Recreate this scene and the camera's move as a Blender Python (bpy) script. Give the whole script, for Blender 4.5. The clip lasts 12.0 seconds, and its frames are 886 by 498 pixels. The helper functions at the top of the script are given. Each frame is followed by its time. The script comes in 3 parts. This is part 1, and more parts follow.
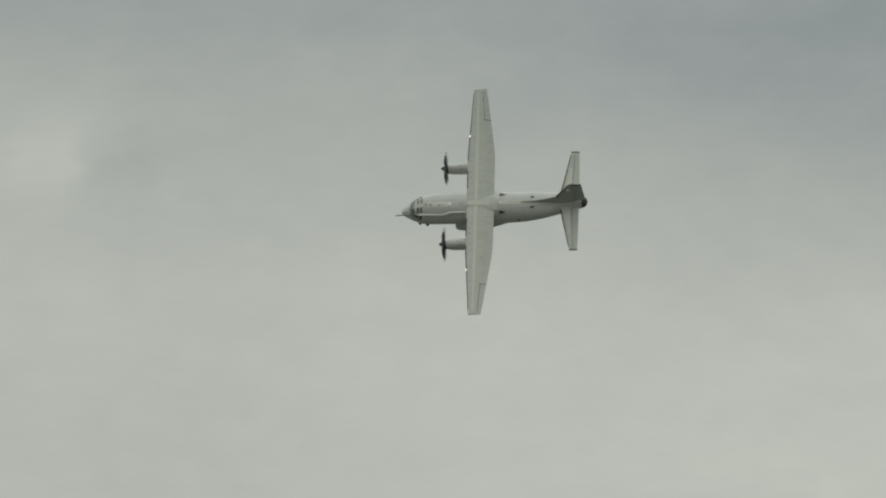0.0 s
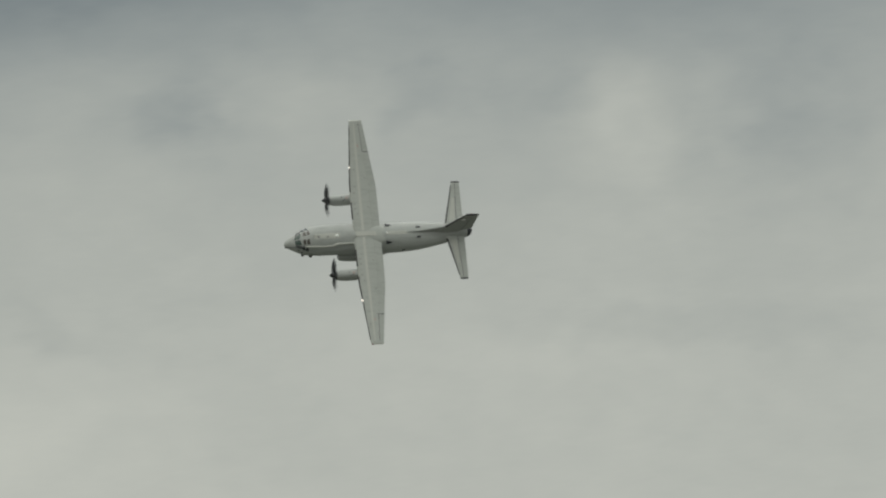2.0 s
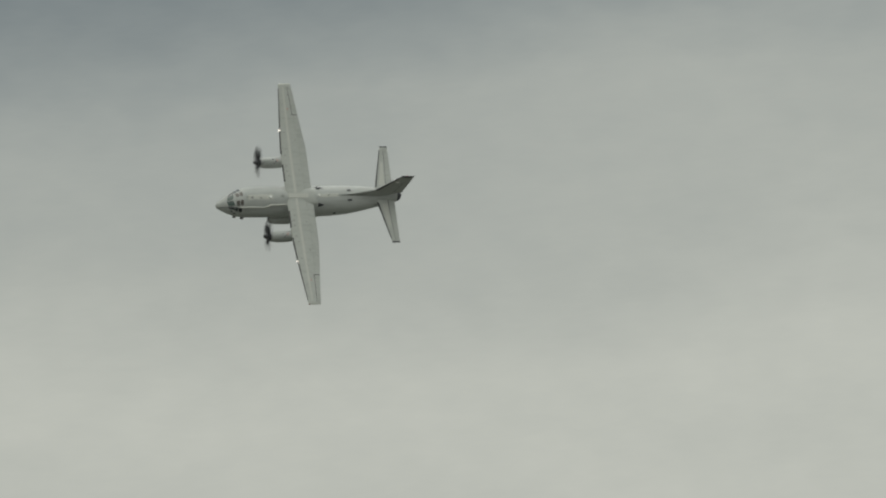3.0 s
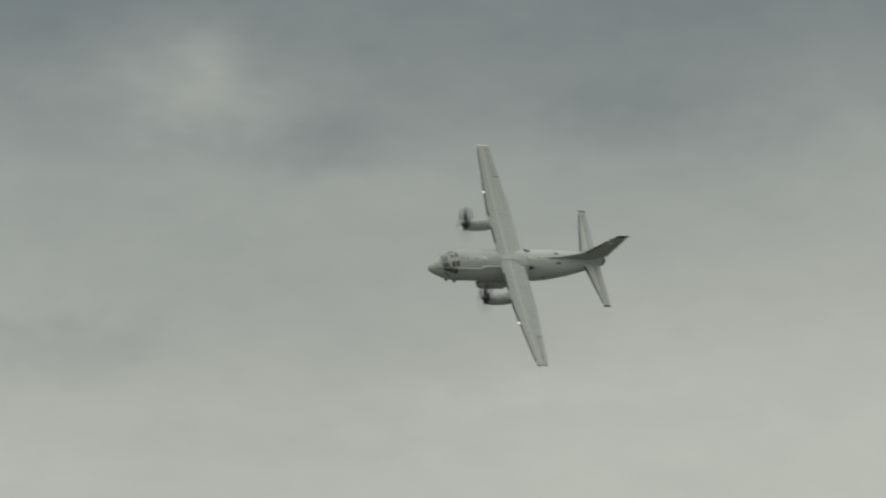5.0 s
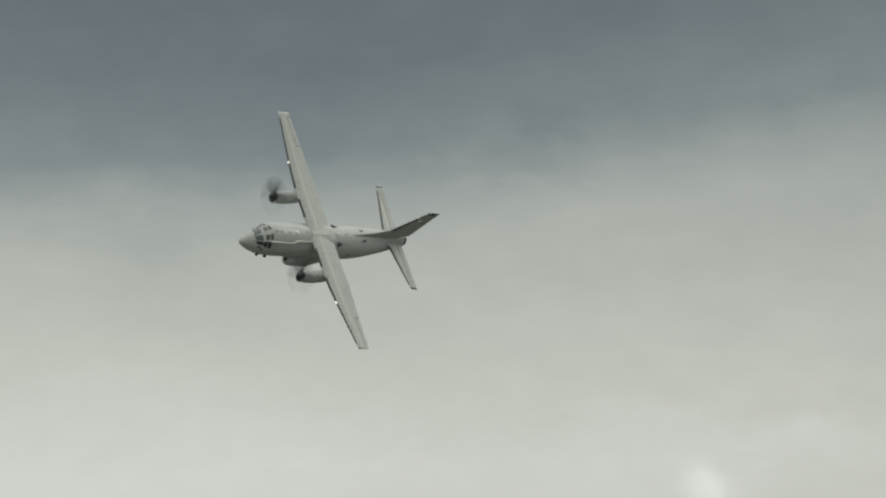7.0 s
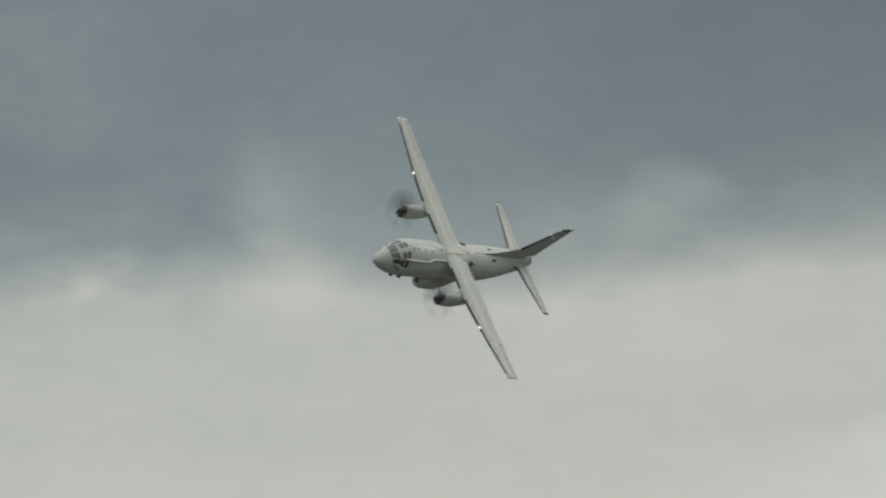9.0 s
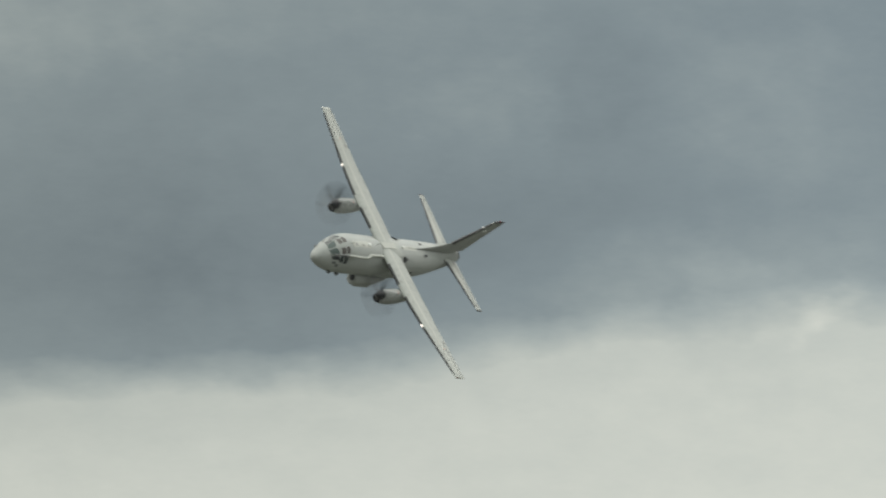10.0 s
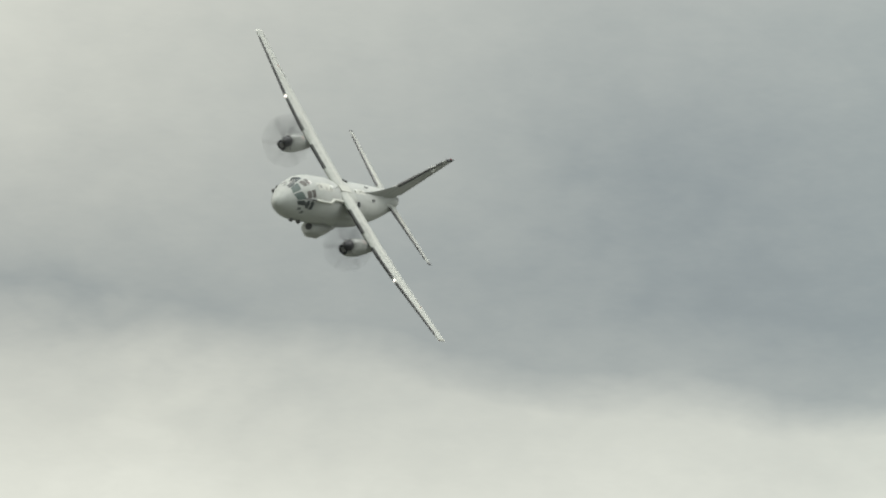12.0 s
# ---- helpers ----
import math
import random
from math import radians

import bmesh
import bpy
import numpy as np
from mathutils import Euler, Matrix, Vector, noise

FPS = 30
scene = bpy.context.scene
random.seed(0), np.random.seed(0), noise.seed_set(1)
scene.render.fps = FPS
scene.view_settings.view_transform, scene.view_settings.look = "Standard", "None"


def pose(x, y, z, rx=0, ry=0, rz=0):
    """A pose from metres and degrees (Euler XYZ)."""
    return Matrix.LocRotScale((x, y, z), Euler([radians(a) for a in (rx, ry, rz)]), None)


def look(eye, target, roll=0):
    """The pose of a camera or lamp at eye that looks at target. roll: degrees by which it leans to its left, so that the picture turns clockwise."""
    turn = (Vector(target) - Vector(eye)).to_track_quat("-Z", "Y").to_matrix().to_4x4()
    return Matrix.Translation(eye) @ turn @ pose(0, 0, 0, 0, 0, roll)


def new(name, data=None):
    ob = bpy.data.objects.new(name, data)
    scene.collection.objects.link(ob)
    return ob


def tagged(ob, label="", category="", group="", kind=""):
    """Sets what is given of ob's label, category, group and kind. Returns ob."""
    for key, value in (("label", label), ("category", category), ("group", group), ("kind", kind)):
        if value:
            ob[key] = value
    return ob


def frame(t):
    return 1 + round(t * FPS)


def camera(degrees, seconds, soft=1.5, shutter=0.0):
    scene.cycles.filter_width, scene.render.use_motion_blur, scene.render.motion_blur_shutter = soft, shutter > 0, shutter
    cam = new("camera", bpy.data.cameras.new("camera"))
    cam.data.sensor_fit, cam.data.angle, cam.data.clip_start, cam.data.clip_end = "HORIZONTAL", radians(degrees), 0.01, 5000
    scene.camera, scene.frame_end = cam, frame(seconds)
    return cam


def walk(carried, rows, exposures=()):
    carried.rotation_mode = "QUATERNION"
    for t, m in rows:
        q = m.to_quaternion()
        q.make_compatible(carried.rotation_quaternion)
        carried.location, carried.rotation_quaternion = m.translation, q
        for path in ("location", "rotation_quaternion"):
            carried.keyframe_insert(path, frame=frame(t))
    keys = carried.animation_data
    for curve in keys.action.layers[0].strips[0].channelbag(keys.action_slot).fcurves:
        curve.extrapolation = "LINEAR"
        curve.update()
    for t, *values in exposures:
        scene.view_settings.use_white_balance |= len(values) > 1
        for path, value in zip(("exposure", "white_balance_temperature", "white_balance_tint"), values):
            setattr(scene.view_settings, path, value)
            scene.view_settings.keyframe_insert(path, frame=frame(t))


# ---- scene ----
# ---- camera: a long lens on the ground that pans after the aircraft ----
cam = camera(2.897, 12.0, soft=2.1, shutter=0.4)
EYE = Vector((0, 0, 1.7))


def aim(azimuth, elevation):
    """The camera's pose, panned left of +y and tilted up, in degrees."""
    a, e = radians(azimuth), radians(elevation)
    return look(EYE, EYE + Vector((-math.sin(a) * math.cos(e), math.cos(a) * math.cos(e), math.sin(e))) * 1000)


walk(cam, [
    (0, aim(0.1132, 4.8508)),
    (0.5, aim(1.7485, 4.8290)),
    (1, aim(3.3540, 4.7878)),
    (1.5, aim(4.9954, 4.7125)),
    (2, aim(6.6224, 4.5428)),
    (2.5, aim(8.2096, 4.3511)),
    (2.7, aim(8.8308, 4.2751)),
    (4.3, aim(14.3249, 4.0046)),
    (4.5, aim(15.0825, 4.0301)),
    (5, aim(16.9841, 4.0432)),
    (5.5, aim(18.7324, 4.0234)),
    (6, aim(19.8957, 3.9779)),
    (6.5, aim(21.1142, 3.8911)),
    (6.7, aim(21.6566, 3.8634)),
    (8.3, aim(26.3852, 3.8879)),
    (8.5, aim(27.0233, 3.9314)),
    (9, aim(28.6094, 4.0206)),
    (9.5, aim(30.0353, 4.0866)),
    (10, aim(31.0015, 4.1215)),
    (10.5, aim(32.0652, 4.1297)),
    (11, aim(33.2095, 4.1350)),
    (11.5, aim(34.3768, 4.1696)),
    (12, aim(35.4370, 4.2397)),
], exposures=[(0, 0), (2, 0), (2.5, 0.03), (4.5, -0.12), (5, -0.08), (5.5, -0.02), (6.5, 0.06), (8.5, -0.12), (9, -0.01), (9.5, 0.15), (10, 0.31), (10.5, 0.5), (11, 0.65), (11.5, 0.65), (12, 0.645)])

# ---- light: high overcast ----
SUN_EL, SUN_AZ = 45, 20


def nodes_of(tree):
    tree.nodes.clear()
    return tree.nodes, tree.links


def math_node(nt, op, a, b=None, c=None, clamp=False):
    n = nt.nodes.new("ShaderNodeMath")
    n.operation, n.use_clamp = op, clamp
    for socket, value in zip(n.inputs, (a, b, c)):
        if value is None:
            continue
        if isinstance(value, (int, float)):
            socket.default_value = value
        else:
            nt.links.new(value, socket)
    return n.outputs[0]


def ramp_node(nt, fac, stops, ease="LINEAR"):
    n = nt.nodes.new("ShaderNodeValToRGB")
    n.color_ramp.interpolation = ease
    el = n.color_ramp.elements
    while len(el) < len(stops):
        el.new(0.5)
    for e, (p, c) in zip(el, stops):
        e.position = p
        e.color = (c, c, c, 1) if isinstance(c, (int, float)) else (*c, 1)
    nt.links.new(fac, n.inputs[0])
    return n.outputs[0]


def noise_node(nt, vector, scale, detail=4.0, rough=0.5, stretch=(1, 1, 1), shift=(0, 0, 0)):
    m = nt.nodes.new("ShaderNodeMapping")
    m.inputs["Scale"].default_value = stretch
    m.inputs["Location"].default_value = shift
    nt.links.new(vector, m.inputs["Vector"])
    n = nt.nodes.new("ShaderNodeTexNoise")
    n.inputs["Scale"].default_value, n.inputs["Detail"].default_value, n.inputs["Roughness"].default_value = scale, detail, rough
    nt.links.new(m.outputs[0], n.inputs["Vector"])
    return n.outputs["Fac"]


def linear(level):
    """Display level 0 to 1 to linear light."""
    return level / 12.92 if level <= 0.04045 else ((level + 0.055) / 1.055) ** 2.4


# Overcast sky seen by the long lens. STEPS: azimuth stops from -1.5 to 37.5 degrees.
STEPS, AZ0, AZ1 = 31, -1.5, 37.5
bands = []


def band(height, *levels):
    """Cloud brightness (display levels) along the azimuth, at a height in degrees over the cloud edge."""
    bands.append((height, levels))


band(-1.0, 184, 183, 179, 180, 180, 177, 178, 181, 185, 183, 185, 189, 192, 189, 186, 179, 191, 192, 200, 203, 207, 209, 206, 197, 194, 192, 192, 192, 194, 197, 201)
band(-0.55, 163, 171, 174, 178, 173, 174, 171, 172, 171, 169, 173, 178, 181, 176, 171, 165, 169, 177, 184, 188, 193, 195, 191, 186, 186, 186, 185, 186, 183, 181, 182)
band(-0.22, 152, 161, 165, 170, 168, 165, 162, 171, 170, 162, 163, 166, 168, 163, 160, 159, 158, 164, 170, 174, 179, 188, 187, 186, 184, 182, 176, 181, 175, 167, 163)
band(-0.05, 145, 152, 157, 163, 162, 156, 154, 168, 170, 160, 154, 153, 153, 152, 158, 158, 152, 150, 153, 157, 164, 179, 184, 185, 178, 175, 169, 175, 168, 157, 148)
band(0.11, 151, 152, 153, 154, 153, 147, 144, 158, 158, 146, 140, 139, 140, 140, 145, 146, 141, 132, 129, 130, 135, 141, 144, 148, 140, 127, 123, 136, 137, 135, 138)
band(0.37, 157, 152, 148, 143, 138, 131, 126, 129, 128, 124, 124, 126, 128, 128, 133, 133, 127, 117, 113, 113, 117, 121, 122, 130, 128, 115, 115, 126, 128, 141, 158)
band(0.83, 162, 153, 143, 134, 124, 116, 110, 106, 105, 106, 109, 112, 115, 118, 119, 117, 112, 104, 99, 99, 101, 105, 110, 120, 128, 123, 123, 130, 133, 157, 179)
band(1.5, 167, 153, 138, 125, 112, 101, 98, 98, 98, 98, 98, 99, 104, 106, 105, 102, 98, 98, 98, 98, 98, 98, 101, 114, 126, 132, 136, 139, 148, 172, 198)


# the edge between the darker deck and the paler sky below it: azimuth and elevation, degrees
EDGE = ((-1.48, 5.65), (1.85, 5.61), (5.54, 5.28), (6.65, 5.17), (8.32, 4.91), (9.61, 4.76), (13.86, 4.52), (15.71, 4.46), (17.37, 4.32), (19.22, 4.39), (21.25, 4.24), (22.55, 4.08), (24.95, 4.00), (26.24, 4.02), (26.71, 4.11), (27.17, 4.02), (27.82, 3.95), (28.46, 3.89), (29.20, 3.98), (30.03, 3.85), (30.35, 3.89), (30.64, 3.80), (31.42, 3.69), (34.19, 3.65), (34.84, 3.74), (35.67, 3.89), (36.59, 3.98), (37.50, 4.08))

# separate tufts: azimuth, elevation, half width, half height in degrees, brightness in display levels
PUFFS = []


def puff(*values):
    PUFFS.append(values)


puff(29.09, 4.25, 0.17, 0.15, 13)
puff(29.08, 3.97, 0.20, 0.15, 12)
puff(27.86, 4.13, 0.17, 0.11, 14)
puff(17.80, 4.58, 0.35, 0.18, 15)
puff(18.68, 4.40, 0.28, 0.13, 8)
puff(26.81, 4.17, 0.17, 0.13, 14)
puff(26.41, 4.08, 0.15, 0.11, 14)
puff(21.57, 3.08, 0.11, 0.08, 22)
puff(5.61, 4.96, 0.28, 0.17, -9)
puff(7.46, 4.96, 0.30, 0.17, -8)
puff(5.95, 4.97, 0.28, 0.24, 12)
puff(1.38, 5.11, 0.17, 0.17, 10)
puff(1.18, 5.09, 0.11, 0.13, -8)
puff(30.46, 4.60, 0.13, 0.24, -7)
puff(17.37, 4.39, 0.30, 0.09, -8)

# billows with a firmer outline than the tufts above
BILLOWS = []


def tuft(*values):
    BILLOWS.append(values)


tuft(-0.66, 5.31, 0.61, 0.18, -5)
tuft(0.29, 5.50, 0.17, 0.13, 5)
tuft(-0.93, 4.15, 0.46, 0.11, 5)
tuft(3.60, 5.57, 0.61, 0.07, -7)
tuft(3.77, 5.45, 0.20, 0.09, 6)
tuft(4.01, 4.42, 0.13, 0.06, -6)
tuft(4.69, 5.36, 0.22, 0.13, -4)
tuft(7.11, 5.03, 0.17, 0.13, 6)
tuft(7.46, 4.94, 0.14, 0.09, -9)
tuft(6.70, 5.04, 0.14, 0.08, -8)
tuft(6.22, 4.99, 0.13, 0.07, -6)
tuft(5.93, 5.00, 0.20, 0.11, 5)
tuft(5.43, 4.88, 0.22, 0.20, -7)
tuft(5.76, 4.32, 0.48, 0.07, -6)
tuft(7.89, 4.25, 0.26, 0.06, -5)
tuft(14.75, 4.49, 0.13, 0.08, 8)
tuft(14.99, 4.45, 0.11, 0.07, -7)
tuft(16.35, 4.42, 0.31, 0.11, -8)
tuft(15.70, 4.43, 0.24, 0.08, 5)
tuft(17.80, 4.62, 0.16, 0.14, 12)
tuft(18.01, 4.73, 0.24, 0.11, 5)
tuft(17.29, 4.49, 0.33, 0.15, -5)
tuft(18.25, 3.77, 0.22, 0.07, -9)
tuft(16.68, 3.58, 0.31, 0.05, 5)
tuft(15.81, 4.38, 0.17, 0.07, -5)
tuft(22.19, 4.15, 0.17, 0.09, -8)
tuft(20.05, 4.31, 0.15, 0.08, 7)
tuft(19.77, 4.00, 0.15, 0.11, -8)
tuft(20.81, 3.34, 0.48, 0.06, -5)
tuft(21.64, 3.23, 0.37, 0.06, 4)
tuft(26.77, 4.15, 0.09, 0.12, 4)
tuft(26.38, 4.05, 0.20, 0.10, 8)
tuft(26.45, 4.30, 0.12, 0.05, 8)
tuft(27.86, 4.00, 0.10, 0.06, -8)
tuft(28.29, 4.03, 0.11, 0.11, 5)
tuft(27.09, 3.47, 0.59, 0.05, -5)
tuft(29.34, 3.99, 0.08, 0.12, -9)
tuft(29.78, 3.93, 0.06, 0.06, 9)
tuft(27.66, 4.17, 0.11, 0.11, -6)
tuft(30.79, 4.60, 0.28, 0.17, 7)
tuft(30.03, 4.64, 0.20, 0.17, 6)
tuft(32.08, 4.84, 0.42, 0.09, 6)
tuft(30.08, 3.98, 0.12, 0.10, 10)
tuft(29.73, 3.98, 0.11, 0.06, 8)
tuft(30.45, 3.98, 0.11, 0.11, 6)
tuft(31.53, 3.75, 0.31, 0.06, -5)
tuft(33.09, 4.85, 0.59, 0.09, 8)
tuft(31.92, 4.10, 0.28, 0.37, -6)
tuft(33.83, 3.67, 0.17, 0.05, 7)
tuft(33.33, 3.67, 0.13, 0.04, -6)
tuft(36.33, 3.78, 0.17, 0.13, 8)
tuft(36.02, 3.76, 0.24, 0.11, -6)
tuft(34.76, 4.32, 0.48, 0.26, -5)
tuft(36.61, 4.06, 0.37, 0.06, -5)


CAST = ((0, (0.98, 1, 1.03)), (8, (0.98, 1, 1.015)), (17, (0.985, 1, 1.0)), (22, (0.97, 1, 1.02)), (27, (0.955, 1, 1.03)), (29.5, (0.93, 1, 1.055)), (32.5, (0.965, 1, 1.0)),
        (34.5, (1.015, 1, 0.99)), (36.5, (1.035, 1, 0.97)))


def overcast():
    world = bpy.data.worlds.new("overcast")
    scene.world, world.use_nodes = world, True
    nt = world.node_tree
    nodes, links = nodes_of(nt)
    geo = nodes.new("ShaderNodeTexCoord")
    sep = nodes.new("ShaderNodeSeparateXYZ")
    links.new(geo.outputs["Generated"], sep.inputs[0])
    x, y, z = sep.outputs
    az = math_node(nt, "MULTIPLY", math_node(nt, "ARCTAN2", math_node(nt, "MULTIPLY", x, -1.0), y), 180 / math.pi)
    el = math_node(nt, "MULTIPLY", math_node(nt, "ARCSINE", z), 180 / math.pi)
    flat = nodes.new("ShaderNodeCombineXYZ")
    links.new(az, flat.inputs[0])
    links.new(el, flat.inputs[1])
    # ragged edges: wander of the bands
    wander = noise_node(nt, flat.outputs[0], 0.9, 5, 0.55, (0.55, 1.0, 1.0), (3, 1, 0))
    wander_b = noise_node(nt, flat.outputs[0], 0.9, 5, 0.55, (0.55, 1.0, 1.0), (40, 17, 5))
    fine = noise_node(nt, flat.outputs[0], 2.6, 6, 0.6, (0.6, 1.0, 1.0), (11, 5, 2))
    el_w = math_node(nt, "ADD", el, math_node(nt, "ADD", math_node(nt, "MULTIPLY_ADD", wander, WANDER, -WANDER / 2), math_node(nt, "MULTIPLY_ADD", fine, RAGGED, -RAGGED / 2)))
    az_w = math_node(nt, "ADD", az, math_node(nt, "MULTIPLY_ADD", wander_b, WANDER * 2.2, -WANDER * 1.1))
    billow_a = noise_node(nt, flat.outputs[0], 2.2, 6, 0.58, (0.8, 1.0, 1.0), (21, 4, 6))
    billow_b = noise_node(nt, flat.outputs[0], 2.2, 6, 0.58, (0.8, 1.0, 1.0), (2, 33, 8))
    az_p = math_node(nt, "ADD", az, math_node(nt, "MULTIPLY_ADD", billow_a, 0.7, -0.35))
    el_p = math_node(nt, "ADD", el, math_node(nt, "MULTIPLY_ADD", billow_b, 0.55, -0.275))
    u = math_node(nt, "MULTIPLY_ADD", az_w, 1 / (AZ1 - AZ0), -AZ0 / (AZ1 - AZ0), clamp=True)
    edge = ramp_node(nt, u, [((a - AZ0) / (AZ1 - AZ0), (e - 3) / 3) for a, e in EDGE])
    over = math_node(nt, "SUBTRACT", el_w, math_node(nt, "MULTIPLY_ADD", edge, 3.0, 3.0))
    level = None
    for i, (height, row) in enumerate(bands):
        here = ramp_node(nt, u, [(k / (STEPS - 1), v / 255) for k, v in enumerate(row)])
        if level is None:
            level = here
            continue
        t = nodes.new("ShaderNodeMapRange")
        t.inputs["From Min"].default_value, t.inputs["From Max"].default_value = bands[i - 1][0], height
        links.new(over, t.inputs["Value"])
        mix = nodes.new("ShaderNodeMix")
        links.new(t.outputs[0], mix.inputs["Factor"])
        links.new(level, mix.inputs["A"])
        links.new(here, mix.inputs["B"])
        level = mix.outputs["Result"]
    for a, e, w, h, amount in PUFFS:
        dx = math_node(nt, "MULTIPLY_ADD", az_p, 1 / w, -a / w)
        dy = math_node(nt, "MULTIPLY_ADD", el_p, 1 / h, -e / h)
        square = math_node(nt, "ADD", math_node(nt, "MULTIPLY", dx, dx), math_node(nt, "MULTIPLY", dy, dy))
        bell = math_node(nt, "POWER", 2.718, math_node(nt, "MULTIPLY", square, -1.0))
        level = math_node(nt, "MULTIPLY_ADD", bell, amount / 255, level)
    curl_a = noise_node(nt, flat.outputs[0], 5.5, 7, 0.62, (0.9, 1.0, 1.0), (31, 14, 3))
    curl_b = noise_node(nt, flat.outputs[0], 5.5, 7, 0.62, (0.9, 1.0, 1.0), (12, 23, 7))
    az_c = math_node(nt, "ADD", az_p, math_node(nt, "MULTIPLY_ADD", curl_a, 0.36, -0.18))
    el_c = math_node(nt, "ADD", el_p, math_node(nt, "MULTIPLY_ADD", curl_b, 0.36, -0.18))
    patchy = math_node(nt, "MULTIPLY_ADD", noise_node(nt, flat.outputs[0], 6.0, 6, 0.6, (0.8, 1.0, 1.0), (3, 19, 11)), 2.2, -0.25)
    for a, e, w, h, amount in BILLOWS:
        w, h = w * 1.15, h * 1.15
        dx = math_node(nt, "MULTIPLY_ADD", az_c, 1 / w, -a / w)
        dy = math_node(nt, "MULTIPLY_ADD", el_c, 1 / h, -e / h)
        square = math_node(nt, "ADD", math_node(nt, "MULTIPLY", dx, dx), math_node(nt, "MULTIPLY", dy, dy))
        bell = math_node(nt, "POWER", 2.718, math_node(nt, "MULTIPLY", math_node(nt, "POWER", square, 1.3), -0.7))
        level = math_node(nt, "MULTIPLY_ADD", math_node(nt, "MULTIPLY", bell, patchy), amount / 255, level)
    soft = noise_node(nt, flat.outputs[0], 1.7, 7, 0.6, (0.55, 1.0, 1.0), (7, 3, 9))
    streak = noise_node(nt, flat.outputs[0], 3.0, 4, 0.5, (0.16, 1.0, 1.0), (1, 8, 4))
    level = math_node(nt, "ADD", level, math_node(nt, "MULTIPLY_ADD", soft, MOTTLE, -MOTTLE / 2))
    level = math_node(nt, "ADD", level, math_node(nt, "MULTIPLY_ADD", streak, MOTTLE / 3, -MOTTLE / 6))
    wisp = noise_node(nt, flat.outputs[0], 9.0, 5, 0.65, (0.75, 1.0, 1.0), (13, 6, 1))
    level = math_node(nt, "ADD", level, math_node(nt, "MULTIPLY_ADD", wisp, 0.036, -0.018))
    grain = noise_node(nt, flat.outputs[0], 60.0, 2, 0.5, (1, 1, 1), (5, 9, 2))
    level = math_node(nt, "ADD", level, math_node(nt, "MULTIPLY_ADD", grain, 0.016, -0.008), clamp=True)
    tints = [(100, (95, 103, 107)), (125, (120, 128, 130)), (150, (149, 154, 151)), (172, (172, 175, 168)), (190, (191, 193, 184)), (208, (209, 211, 204)), (230, (231, 233, 228))]
    colour = ramp_node(nt, level, [(v / 255, tuple(linear(c / 255) for c in rgb)) for v, rgb in tints])
    # bluer where the deck is thick
    cast = ramp_node(nt, u, [((a - AZ0) / (AZ1 - AZ0), c) for a, c in CAST])
    thick = nodes.new("ShaderNodeMapRange")
    for name, value in (("From Min", 148 / 255), ("From Max", 190 / 255), ("To Min", 1.0), ("To Max", 0.2)):
        thick.inputs[name].default_value = value
    links.new(level, thick.inputs["Value"])
    tinted = nodes.new("ShaderNodeMix")
    tinted.data_type, tinted.blend_type = "RGBA", "MULTIPLY"
    links.new(thick.outputs[0], tinted.inputs[0])
    links.new(colour, tinted.inputs[6])
    links.new(cast, tinted.inputs[7])
    colour = tinted.outputs[2]
    # the deck brightens towards the zenith
    lift = nodes.new("ShaderNodeMapRange")
    lift.interpolation_type = "SMOOTHSTEP"
    for name, value in (("From Min", 7.0), ("From Max", 65.0), ("To Min", 1.0), ("To Max", ZENITH)):
        lift.inputs[name].default_value = value
    links.new(el, lift.inputs["Value"])
    sky = nodes.new("ShaderNodeTexSky")
    sky.sky_type, sky.sun_disc = "NISHITA", False
    sky.sun_elevation, sky.sun_rotation = radians(SUN_EL), radians(SUN_AZ)
    thin = nodes.new("ShaderNodeBackground")
    links.new(sky.outputs[0], thin.inputs[0])
    thin.inputs[1].default_value = 0.05
    deck = nodes.new("ShaderNodeBackground")
    links.new(colour, deck.inputs[0])
    links.new(lift.outputs[0], deck.inputs[1])
    cover = nodes.new("ShaderNodeMixShader")
    cover.inputs[0].default_value = 0.97
    links.new(thin.outputs[0], cover.inputs[1])
    links.new(deck.outputs[0], cover.inputs[2])
    out = nodes.new("ShaderNodeOutputWorld")
    links.new(cover.outputs[0], out.inputs[0])


WANDER, RAGGED, MOTTLE, ZENITH = 0.18, 0.24, 0.07, 2.85
overcast()

sun = new("sun", bpy.data.lights.new("sun", "SUN"))
sun.data.energy, sun.data.angle, sun.data.color = 1.1, radians(24), (1.0, 0.96, 0.9)
_a, _e = radians(SUN_AZ), radians(SUN_EL)
sun.matrix_world = look((math.sin(_a) * math.cos(_e) * 100, math.cos(_a) * math.cos(_e) * 100, math.sin(_e) * 100), (0, 0, 0))


